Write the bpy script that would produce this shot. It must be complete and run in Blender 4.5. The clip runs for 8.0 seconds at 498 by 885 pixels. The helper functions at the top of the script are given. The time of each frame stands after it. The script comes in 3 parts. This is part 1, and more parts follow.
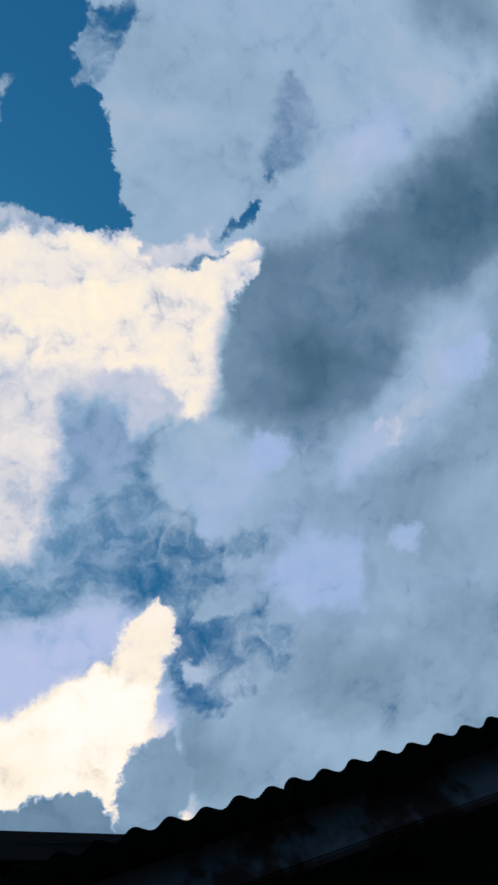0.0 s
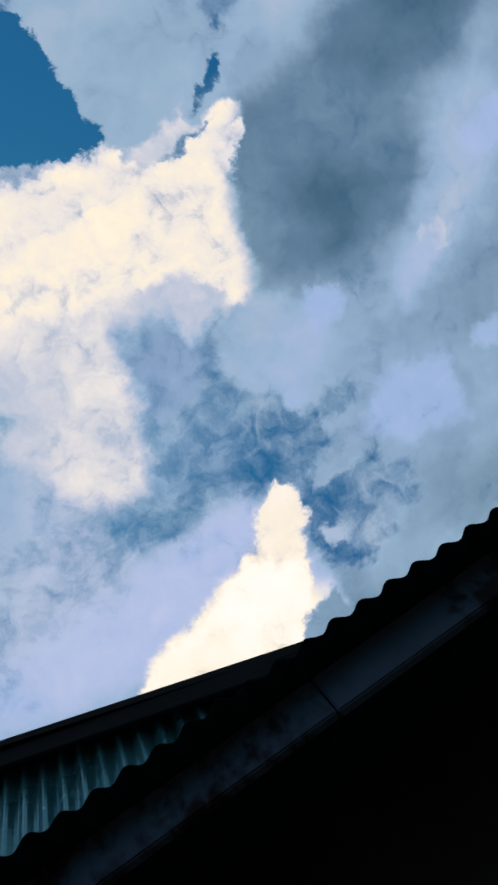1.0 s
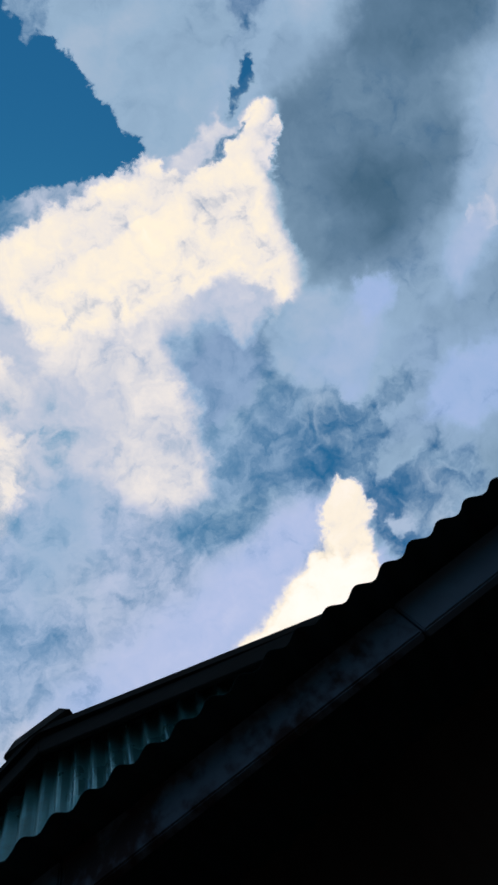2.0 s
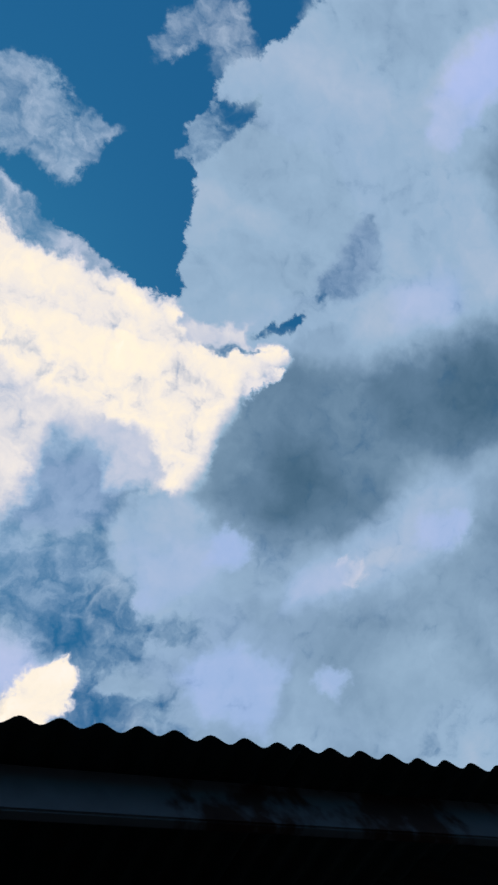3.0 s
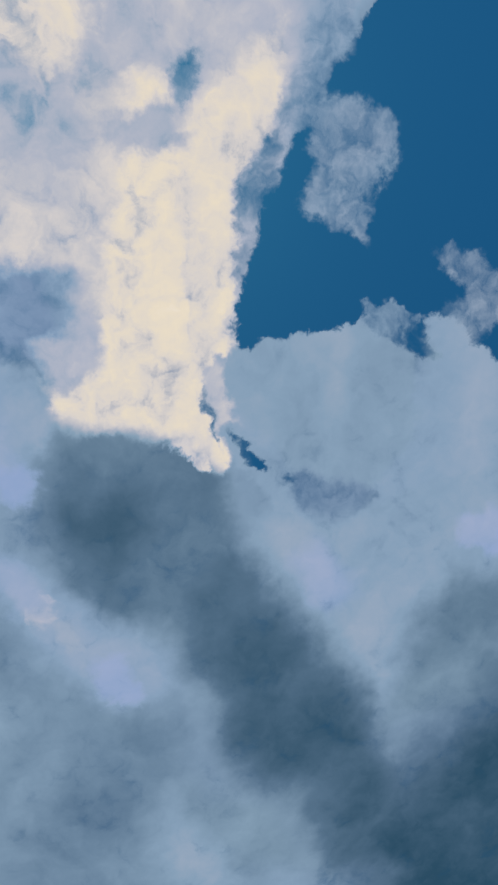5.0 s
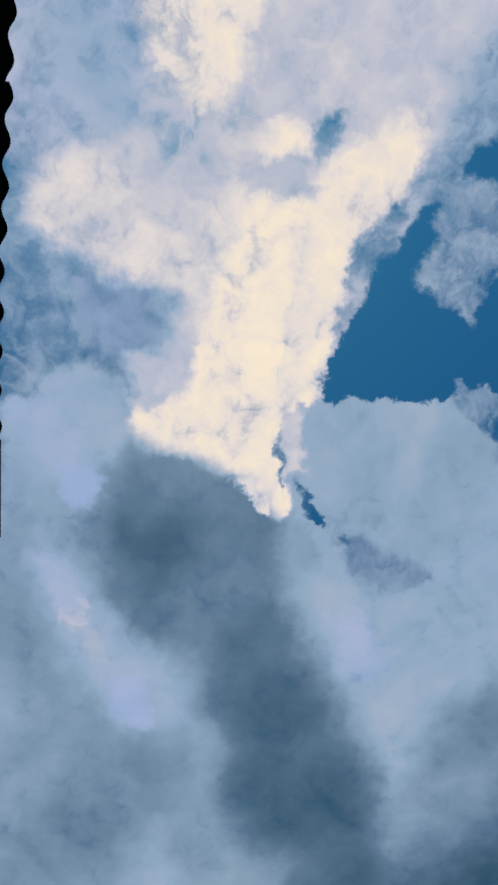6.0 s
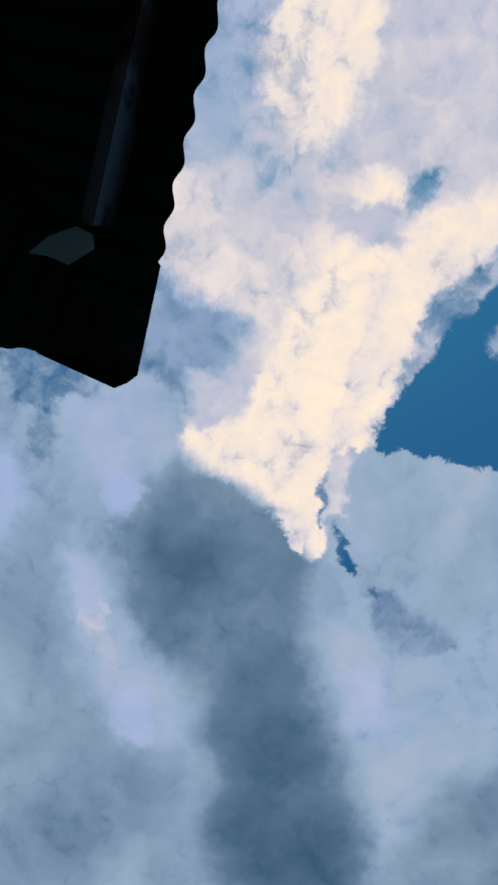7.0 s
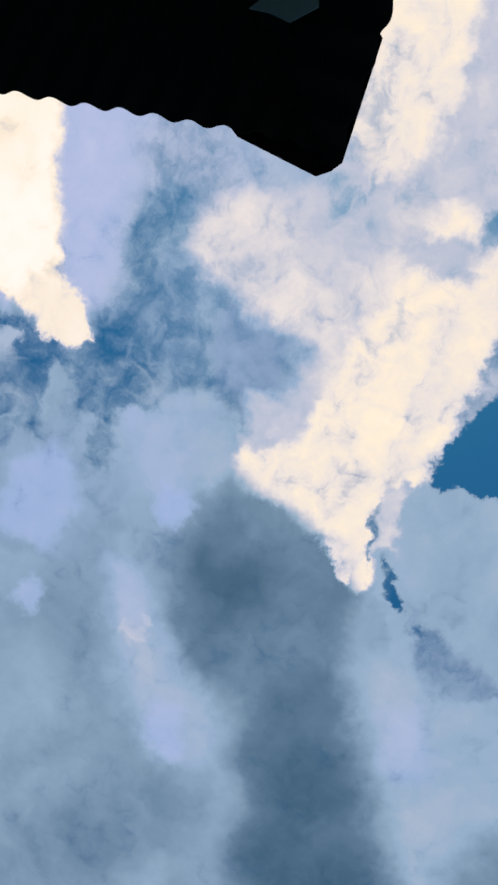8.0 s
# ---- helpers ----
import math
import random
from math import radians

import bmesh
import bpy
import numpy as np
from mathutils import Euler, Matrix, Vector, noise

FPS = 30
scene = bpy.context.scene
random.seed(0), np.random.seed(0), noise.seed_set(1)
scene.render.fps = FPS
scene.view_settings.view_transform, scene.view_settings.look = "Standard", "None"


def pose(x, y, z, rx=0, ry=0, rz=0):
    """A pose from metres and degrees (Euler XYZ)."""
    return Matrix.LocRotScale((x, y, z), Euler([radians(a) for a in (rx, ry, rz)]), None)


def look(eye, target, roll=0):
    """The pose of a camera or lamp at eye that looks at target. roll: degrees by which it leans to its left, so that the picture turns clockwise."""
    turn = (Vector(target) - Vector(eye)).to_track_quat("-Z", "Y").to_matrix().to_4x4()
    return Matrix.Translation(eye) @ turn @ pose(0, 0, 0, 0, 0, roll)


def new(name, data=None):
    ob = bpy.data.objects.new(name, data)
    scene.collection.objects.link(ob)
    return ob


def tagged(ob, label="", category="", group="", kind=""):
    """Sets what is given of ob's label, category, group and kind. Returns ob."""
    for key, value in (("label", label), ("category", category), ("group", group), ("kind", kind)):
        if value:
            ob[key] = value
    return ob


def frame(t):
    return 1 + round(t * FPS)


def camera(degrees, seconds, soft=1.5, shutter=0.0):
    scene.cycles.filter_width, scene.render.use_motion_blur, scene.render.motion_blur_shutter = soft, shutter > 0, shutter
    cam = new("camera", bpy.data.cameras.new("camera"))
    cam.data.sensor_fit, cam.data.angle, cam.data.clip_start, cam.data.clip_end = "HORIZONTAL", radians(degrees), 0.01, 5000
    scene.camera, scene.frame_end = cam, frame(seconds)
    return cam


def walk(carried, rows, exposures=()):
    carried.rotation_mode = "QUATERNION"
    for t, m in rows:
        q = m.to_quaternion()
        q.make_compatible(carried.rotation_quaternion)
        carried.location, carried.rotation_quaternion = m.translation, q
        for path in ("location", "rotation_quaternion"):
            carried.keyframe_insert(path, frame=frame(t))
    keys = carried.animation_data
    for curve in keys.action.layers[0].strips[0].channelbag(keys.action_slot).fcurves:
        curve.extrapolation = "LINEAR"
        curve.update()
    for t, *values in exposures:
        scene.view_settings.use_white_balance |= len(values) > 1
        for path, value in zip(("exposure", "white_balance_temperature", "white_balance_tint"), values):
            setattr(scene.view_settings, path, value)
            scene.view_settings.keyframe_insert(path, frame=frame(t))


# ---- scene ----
cam = camera(37.93, 8.0, soft=2.8)
walk(cam, [
    (0, pose(-0.533, -0.943, 1.486, 175.35, 20.30, 6.00)),
    (0.5, pose(-0.646, -0.891, 1.493, 174.65, 18.34, 15.21)),
    (1, pose(-0.752, -0.816, 1.485, 172.84, 16.42, 29.65)),
    (1.2, pose(-0.791, -0.766, 1.498, 171.46, 15.12, 37.89)),
    (2.3, pose(-0.845, -0.668, 1.500, 176.30, 11.02, 27.90)),
    (2.5, pose(-0.840, -0.648, 1.501, 177.72, 13.60, 13.48)),
    (3, pose(-0.798, -0.573, 1.549, 175.53, 20.21, -15.46)),
    (3.5, pose(-0.723, -0.488, 1.579, 169.04, 23.52, -43.91)),
    (4, pose(-0.607, -0.491, 1.559, 163.44, 20.67, -65.29)),
    (4.2, pose(-0.554, -0.479, 1.550, 162.18, 18.71, -71.38)),
    (5.3, pose(-0.120, -0.410, 1.510, 161.27, 9.65, -90.75)),
    (5.5, pose(-0.035, -0.398, 1.500, 161.79, 7.74, -92.58)),
    (6, pose(0.166, -0.371, 1.489, 163.14, 3.01, -97.64)),
    (6.5, pose(0.363, -0.301, 1.516, 164.44, -0.69, -102.36)),
    (7, pose(0.558, -0.234, 1.535, 165.68, -3.25, -105.97)),
    (7.5, pose(0.816, -0.197, 1.537, 166.92, -5.06, -108.38)),
    (8, pose(1.045, -0.120, 1.522, 167.87, -8.51, -109.48)),
], exposures=[(0, 0.11, 6500, 10), (2.5, 0.14, 6500, 10), (3, 0.15, 6500, 10), (4, 0.05, 6500, 10), (5.3, -0.24, 6500, 10), (5.5, -0.19, 6520, 10), (6, -0.04, 6640, 12), (7, 0.06, 6780, 15), (8, 0.08, 6620, 13)])

# ---- world and sun ----
SUN = Vector((-0.10, 0.02, 1.0)).normalized()
world = bpy.data.worlds.new("world")
scene.world = world
world.use_nodes = True
wn = world.node_tree.nodes
sky = wn.new("ShaderNodeTexSky")
sky.sky_type = "NISHITA"
sky.sun_disc = False
sky.sun_elevation = math.asin(SUN.z)
sky.sun_rotation = math.atan2(SUN.x, SUN.y)
sky.ozone_density = 4.0
sky.dust_density = 0.3
deepen = wn.new("ShaderNodeMix")
deepen.data_type, deepen.blend_type = "RGBA", "MULTIPLY"
deepen.inputs[0].default_value = 1.0
deepen.inputs[7].default_value = (0.11, 0.60, 0.76, 1)
world.node_tree.links.new(sky.outputs[0], deepen.inputs[6])
world.node_tree.links.new(deepen.outputs[2], wn["Background"].inputs["Color"])
wn["Background"].inputs["Strength"].default_value = 0.09

sun = new("sun", bpy.data.lights.new("sun", "SUN"))
sun.data.energy, sun.data.angle, sun.data.color = 1.0, radians(12), (1.0, 0.95, 0.86)
sun.matrix_world = look(SUN * 3000, (0, 0, 0))


# ---- materials ----
def material(name):
    m = bpy.data.materials.new(name)
    m.use_nodes = True
    return m, m.node_tree, m.node_tree.nodes["Principled BSDF"]


def link(tree, a, b):
    tree.links.new(a, b)


def calc(tree, op, a, b=None, c=None, clamp=False):
    n = tree.nodes.new("ShaderNodeMath")
    n.operation, n.use_clamp = op, clamp
    for k, v in enumerate((a, b, c)):
        if v is None:
            continue
        if isinstance(v, (int, float)):
            n.inputs[k].default_value = v
        else:
            link(tree, v, n.inputs[k])
    return n.outputs[0]


def noise_tex(tree, vector, scale, detail=6.0, rough=0.55, distort=0.0):
    n = tree.nodes.new("ShaderNodeTexNoise")
    n.inputs["Scale"].default_value = scale
    n.inputs["Detail"].default_value = detail
    n.inputs["Roughness"].default_value = rough
    n.inputs["Distortion"].default_value = distort
    if vector is not None:
        link(tree, vector, n.inputs["Vector"])
    return n


def ramp(tree, fac, stops):
    n = tree.nodes.new("ShaderNodeValToRGB")
    e = n.color_ramp.elements
    while len(e) < len(stops):
        e.new(0.5)
    for k, (at, col) in enumerate(stops):
        e[k].position, e[k].color = at, (*col, 1)
    link(tree, fac, n.inputs[0])
    return n.outputs[0]


def mapped(tree, value, lo, hi, a=0.0, b=1.0, smooth=True):
    n = tree.nodes.new("ShaderNodeMapRange")
    n.interpolation_type = "SMOOTHSTEP" if smooth else "LINEAR"
    for k, v in zip(("From Min", "From Max", "To Min", "To Max"), (lo, hi, a, b)):
        n.inputs[k].default_value = v
    link(tree, value, n.inputs["Value"])
    return n.outputs[0]


def blend(tree, fac, a, b):
    n = tree.nodes.new("ShaderNodeMix")
    n.data_type, n.clamp_factor = "RGBA", True
    for key, v in ((0, fac), (6, a), (7, b)):
        if isinstance(v, (int, float)):
            n.inputs[key].default_value = v
        elif isinstance(v, tuple):
            n.inputs[key].default_value = (*v, 1)
        else:
            link(tree, v, n.inputs[key])
    return n.outputs[2]


# ---- the cloud layer: banks of cloud over the open sky, in units of the layer's height ----
cloud_mat = bpy.data.materials.new("cloud")
cloud_mat.use_nodes = True
ct = cloud_mat.node_tree
ct.nodes.clear()
geo = ct.nodes.new("ShaderNodeNewGeometry")
split = ct.nodes.new("ShaderNodeSeparateXYZ")
link(ct, geo.outputs["Position"], split.inputs[0])
plan = ct.nodes.new("ShaderNodeCombineXYZ")
link(ct, calc(ct, "DIVIDE", split.outputs[0], split.outputs[2]), plan.inputs[0])
link(ct, calc(ct, "DIVIDE", split.outputs[1], split.outputs[2]), plan.inputs[1])
plan.inputs[2].default_value = 1.0
place = plan.outputs[0]


def shifted(vector, scale, amount, detail, rough):
    """The vector, stirred by turbulence of that scale."""
    n = noise_tex(ct, vector, scale, detail, rough)
    centred = ct.nodes.new("ShaderNodeVectorMath")
    centred.operation = "SUBTRACT"
    link(ct, n.outputs["Color"], centred.inputs[0])
    centred.inputs[1].default_value = (0.5, 0.5, 0.5)
    flat = ct.nodes.new("ShaderNodeVectorMath")
    flat.operation = "MULTIPLY_ADD"
    link(ct, centred.outputs[0], flat.inputs[0])
    flat.inputs[1].default_value = (amount, amount, 0)
    link(ct, vector, flat.inputs[2])
    return flat.outputs[0]


crisp = shifted(shifted(place, 14.0, 0.050, 7, 0.62), 50.0, 0.036, 6, 0.62)
stirred = shifted(place, 13.0, 0.085, 8, 0.64)
gentle = shifted(place, 8.0, 0.12, 7, 0.58)
fray = calc(ct, "MULTIPLY_ADD", noise_tex(ct, place, 24.0, 8, 0.64, 0.5).outputs[0], 4.0, -2.0)
# beyond the banks named below, a broken grey layer; channels: cover, brightness, lilac tint
far = noise_tex(ct, stirred, 1.6, 5)
state = blend(ct, mapped(ct, far.outputs[0], 0.35, 0.65), (0.95, 0.31, 0.1), (1.0, 0.40, 0.12))
BANKS = []


def bank(corners, cover, bright, lilac, soft):
    """A bank of cloud, or an opening, with those corners, anticlockwise; soft: the width over which its edge fades."""
    BANKS.append((corners, cover, bright, lilac, soft))


def bank_nodes(tree, sources, rough, below, corners, cover, bright, lilac, soft):
    """The cloud below, with one bank laid over it."""
    source = sources[0 if soft < 0.0105 else 1 if soft < 0.022 else 2]
    mid_u, mid_v = (sum(c[k] for c in corners) / len(corners) for k in (0, 1))
    sides = []
    for (u0, v0), (u1, v1) in zip(corners, corners[1:] + corners[:1]):
        run = math.hypot(u1 - u0, v1 - v0)
        nu, nv = (v0 - v1) / run, (u1 - u0) / run
        sides.append((nu, nv, -nu * u0 - nv * v0))
    inner = min(nu * mid_u + nv * mid_v + c for nu, nv, c in sides)
    inside = None
    for plane in sides:
        side = tree.nodes.new("ShaderNodeVectorMath")
        side.operation = "DOT_PRODUCT"
        link(tree, source, side.inputs[0])
        side.inputs[1].default_value = plane
        depth = side.outputs["Value"]
        inside = depth if inside is None else calc(tree, "SMOOTH_MIN", inside, depth, min(0.006 + soft * 0.6, inner * 0.7))
    edge = calc(tree, "MULTIPLY_ADD", rough, min(0.009, soft * 0.55, inner * 0.5) if soft < 0.022 else 0.004, inside)
    return blend(tree, mapped(tree, edge, -soft, min(soft, inner * (0.45 if soft < 0.022 else 0.8))), below, (cover, bright, lilac))


# lilac-grey body of the bright cloud
bank([(-0.546, -0.378), (-0.281, -0.380), (0.140, -0.173), (0.093, 0.257), (0.059, 0.454), (-0.460, 0.379)], 1, 0.57, 0.14, 0.023)
bank([(-0.110, -0.016), (-0.091, -0.266), (0.384, -0.153), (0.361, -0.060), (0.310, 0.085), (0.101, 0.043)], 1, 0.62, 0.08, 0.017)
bank([(-0.365, 0.011), (-0.132, -0.232), (0.048, -0.156), (0.122, -0.019), (0.027, 0.230), (-0.047, 0.277), (-0.216, 0.200)], 1, 0.6, 0.1, 0.029)
bank([(-0.498, 0.325), (-0.294, 0.015), (0.018, 0.214), (0.023, 0.364), (-0.140, 0.433)], 0.78, 0.46, 0.3, 0.053)
# grey patches and thin blue openings beside the column
bank([(0.051, 0.240), (0.077, 0.086), (0.144, -0.014), (0.231, 0.017), (0.252, 0.083), (0.151, 0.248)], 0.72, 0.3, 0.1, 0.018)
bank([(0.057, 0.090), (0.127, -0.010), (0.202, -0.014), (0.243, 0.048), (0.219, 0.099), (0.078, 0.170)], 0.8, 0.33, 0.2, 0.019)
bank([(0.017, 0.294), (0.019, 0.231), (0.098, 0.158), (0.175, 0.140), (0.231, 0.199), (0.253, 0.280), (0.199, 0.297)], 0.52, 0.34, 0.1, 0.022)
bank([(0.069, 0.160), (0.073, 0.068), (0.174, 0.050), (0.215, 0.070), (0.206, 0.133), (0.152, 0.165)], 0.84, 0.28, 0.3, 0.017)
bank([(-0.057, 0.299), (-0.049, 0.239), (0.046, 0.164), (0.196, 0.197), (0.244, 0.288), (0.231, 0.328), (0.116, 0.337)], 0.6, 0.34, 0.2, 0.023)
bank([(0.178, 0.351), (0.216, 0.241), (0.259, 0.270), (0.255, 0.342), (0.226, 0.378)], 0.48, 0.34, 0.1, 0.013)
bank([(-0.010, 0.292), (0.013, 0.239), (0.126, 0.303), (0.101, 0.346), (0.020, 0.322)], 0.62, 0.36, 0.1, 0.016)
bank([(-0.258, 0.227), (-0.205, 0.143), (-0.130, 0.211), (-0.176, 0.285)], 0.72, 0.42, 0.2, 0.022)
# cream column, its flare and its ragged foot
bank([(-0.046, -0.063), (-0.044, -0.156), (0.094, -0.172), (0.335, -0.159), (0.339, -0.072), (0.255, -0.046), (0.144, -0.040)], 1, 0.92, 0, 0.024)
bank([(0.313, -0.156), (0.393, -0.166), (0.411, -0.145), (0.400, -0.119), (0.326, -0.096)], 1, 0.9, 0.08, 0.007)
bank([(-0.185, -0.272), (-0.098, -0.273), (0.004, -0.197), (0.036, -0.129), (-0.091, -0.142), (-0.145, -0.216)], 1, 0.86, 0, 0.021)
bank([(-0.085, -0.154), (0.035, -0.168), (0.053, -0.062), (-0.060, -0.074)], 1, 0.84, 0, 0.025)
bank([(-0.502, 0.047), (-0.300, -0.018), (-0.189, -0.035), (-0.149, 0.010), (-0.205, 0.070), (-0.475, 0.148)], 1, 0.95, 0, 0.021)
bank([(-0.377, -0.021), (-0.217, -0.023), (-0.141, 0.005), (-0.129, 0.040), (-0.219, 0.111), (-0.365, 0.099)], 1, 0.9, 0, 0.019)
bank([(-0.143, -0.037), (-0.046, -0.067), (0.047, -0.047), (-0.001, 0.005), (-0.121, 0.012)], 1, 0.7, 0.04, 0.024)
bank([(-0.020, 0.105), (0.049, 0.020), (0.100, 0.013), (0.046, 0.212), (-0.019, 0.208)], 1, 0.7, 0.05, 0.021)
bank([(0.068, -0.054), (0.190, -0.057), (0.176, 0.006), (0.131, 0.043)], 1, 0.68, 0.05, 0.023)
bank([(0.247, -0.034), (0.348, -0.072), (0.364, -0.035), (0.324, 0.061), (0.248, 0.091)], 1, 0.74, 0, 0.015)
bank([(-0.131, -0.069), (-0.122, -0.129), (0.186, -0.118), (0.348, -0.109), (0.364, -0.060), (0.344, 0.004), (0.306, 0.041)], 1, 0.92, 0, 0.020)
bank([(0.252, -0.005), (0.339, -0.029), (0.319, 0.034), (0.283, 0.095), (0.260, 0.076)], 1, 0.88, 0.02, 0.012)
bank([(-0.060, 0.214), (-0.026, -0.031), (0.069, -0.015), (0.039, 0.217), (-0.007, 0.240)], 1, 0.7, 0.06, 0.026)
bank([(-0.077, 0.153), (-0.057, 0.121), (0.030, 0.165), (0.028, 0.221), (-0.042, 0.195)], 1, 0.73, 0.05, 0.023)
bank([(-0.035, 0.003), (-0.016, -0.028), (0.085, 0.029), (0.056, 0.091)], 1, 0.72, 0.05, 0.022)
# shaded hollows within the cream
bank([(-0.164, -0.155), (-0.128, -0.157), (-0.090, -0.128), (-0.122, -0.112)], 0.66, 0.42, 0.1, 0.008)
bank([(-0.100, -0.124), (-0.059, -0.129), (-0.049, -0.052), (-0.075, -0.041)], 0.95, 0.54, 0.1, 0.021)
bank([(-0.235, -0.188), (-0.186, -0.199), (-0.169, -0.135), (-0.224, -0.118)], 1, 0.6, 0.1, 0.020)
bank([(-0.134, 0.101), (-0.113, 0.040), (-0.042, 0.020), (-0.024, 0.091), (-0.075, 0.137)], 1, 0.6, 0.1, 0.027)
bank([(-0.131, 0.010), (-0.038, -0.003), (0.014, 0.057), (-0.098, 0.111)], 1, 0.62, 0.1, 0.029)
bank([(-0.252, 0.205), (-0.211, 0.131), (-0.116, 0.088), (-0.101, 0.136), (-0.158, 0.211)], 0.9, 0.42, 0.2, 0.019)
bank([(0.147, 0.016), (0.226, 0.012), (0.252, 0.075), (0.202, 0.085)], 1, 0.58, 0.15, 0.014)
# open sky
bank([(-0.214, -0.693), (0.079, -1.158), (0.546, -1.002), (0.233, -0.167), (0.091, -0.206), (0.005, -0.238), (-0.159, -0.399)], 0, 0.3, 0, 0.007)
bank([(-0.336, -0.522), (-0.157, -0.811), (0.192, -0.908), (0.235, -0.329), (0.227, -0.182), (0.025, -0.221), (-0.136, -0.338), (-0.213, -0.397)], 0, 0.3, 0, 0.006)
bank([(0.036, -0.191), (0.065, -0.511), (0.198, -0.522), (0.269, -0.152), (0.151, -0.143), (0.088, -0.159)], 0, 0.3, 0, 0.006)
# grey fringe along the column
bank([(-0.290, -0.409), (-0.150, -0.352), (-0.041, -0.255), (-0.220, -0.313), (-0.287, -0.379)], 0.82, 0.46, 0.15, 0.022)
bank([(-0.112, -0.279), (0.002, -0.259), (0.033, -0.218), (0.018, -0.205)], 0.86, 0.5, 0.15, 0.012)
bank([(0.018, -0.205), (0.040, -0.218), (0.172, -0.191), (0.221, -0.174), (0.213, -0.157), (0.079, -0.178)], 0.94, 0.58, 0.1, 0.009)
bank([(-0.079, -0.265), (-0.043, -0.266), (0.225, -0.163), (0.148, -0.159), (-0.008, -0.204)], 0.64, 0.5, 0.12, 0.010)
bank([(0.015, -0.135), (0.020, -0.174), (0.075, -0.168), (0.137, -0.149), (0.188, -0.129), (0.083, -0.124)], 0.62, 0.54, 0.1, 0.009)
bank([(0.057, -0.169), (0.062, -0.191), (0.148, -0.190), (0.331, -0.171), (0.348, -0.138), (0.205, -0.140), (0.087, -0.151)], 0.95, 0.62, 0.08, 0.007)
bank([(-0.060, -0.200), (0.326, -0.168), (0.326, -0.129), (0.036, -0.122), (-0.050, -0.144)], 1, 0.86, 0, 0.010)
bank([(0.222, -0.179), (0.305, -0.203), (0.344, -0.180), (0.335, -0.157), (0.237, -0.154)], 0.9, 0.44, 0.1, 0.007)
# small torn island and wisps in the open sky
bank([(-0.106, -0.365), (-0.063, -0.429), (-0.019, -0.420), (0.028, -0.391), (-0.006, -0.299), (-0.052, -0.287), (-0.100, -0.311)], 0.66, 0.42, 0.12, 0.014)
bank([(-0.024, -0.309), (0.035, -0.389), (0.096, -0.381), (0.045, -0.281), (0.013, -0.289)], 0.68, 0.43, 0.12, 0.013)
bank([(0.109, -0.476), (0.109, -0.544), (0.159, -0.616), (0.192, -0.596), (0.154, -0.517)], 0.56, 0.42, 0.1, 0.016)
bank([(0.131, -0.676), (0.194, -0.634), (0.273, -0.522), (0.231, -0.464), (0.171, -0.513), (0.147, -0.601)], 0.58, 0.42, 0.1, 0.020)
bank([(0.065, -0.709), (0.110, -0.769), (0.172, -0.655), (0.136, -0.599), (0.082, -0.591)], 0.48, 0.4, 0.1, 0.016)
bank([(0.163, -0.363), (0.171, -0.399), (0.194, -0.412), (0.212, -0.387)], 0.55, 0.4, 0.1, 0.006)
bank([(0.248, -0.762), (0.366, -0.908), (0.470, -0.898), (0.356, -0.764)], 0.5, 0.38, 0.1, 0.034)
bank([(0.043, -0.847), (0.105, -0.937), (0.335, -0.935), (0.325, -0.883), (0.202, -0.791)], 0.36, 0.36, 0.1, 0.036)
# pale shoulder against the open sky
bank([(0.188, -0.412), (0.307, -0.663), (0.424, -0.825), (0.749, -1.211), (1.216, -0.873), (0.464, -0.227), (0.328, -0.143), (0.230, -0.165), (0.211, -0.275)], 1, 0.385, 0.12, 0.009)
bank([(0.194, -0.498), (0.303, -0.607), (0.436, -0.631), (0.491, -0.392), (0.422, -0.259), (0.322, -0.171), (0.246, -0.159), (0.225, -0.162), (0.216, -0.227), (0.196, -0.394)], 1, 0.4, 0.15, 0.009)
bank([(0.202, -0.460), (0.386, -0.464), (0.496, -0.345), (0.378, -0.227), (0.270, -0.160), (0.218, -0.173), (0.209, -0.234)], 1, 0.39, 0.08, 0.008)
bank([(0.160, -0.410), (0.196, -0.461), (0.262, -0.486), (0.208, -0.372)], 0.66, 0.4, 0.1, 0.007)
bank([(0.225, -0.470), (0.259, -0.495), (0.257, -0.464)], 0.6, 0.38, 0, 0.007)
bank([(0.203, -0.471), (0.255, -0.473), (0.242, -0.450), (0.208, -0.439)], 0.5, 0.36, 0, 0.008)
bank([(0.303, -0.653), (0.443, -0.840), (0.661, -0.821), (0.503, -0.630), (0.363, -0.596)], 1, 0.36, 0.1, 0.040)
# narrow dark gap and its smudge
bank([(0.345, -0.174), (0.363, -0.199), (0.406, -0.224), (0.410, -0.210), (0.377, -0.185)], 0.3, 0.34, 0, 0.006)
bank([(0.270, -0.156), (0.352, -0.150), (0.326, -0.140), (0.276, -0.143)], 0.45, 0.36, 0, 0.007)
bank([(0.417, -0.254), (0.436, -0.300), (0.505, -0.343), (0.528, -0.308), (0.474, -0.267)], 0.66, 0.31, 0.1, 0.008)
bank([(0.456, -0.333), (0.473, -0.399), (0.495, -0.379), (0.490, -0.337)], 0.78, 0.32, 0.1, 0.008)
bank([(0.430, -0.273), (0.465, -0.399), (0.487, -0.388), (0.524, -0.354), (0.509, -0.289), (0.460, -0.261)], 0.86, 0.29, 0.2, 0.014)
bank([(0.233, -0.170), (0.331, -0.180), (0.337, -0.150), (0.237, -0.138)], 1, 0.62, 0.08, 0.007)
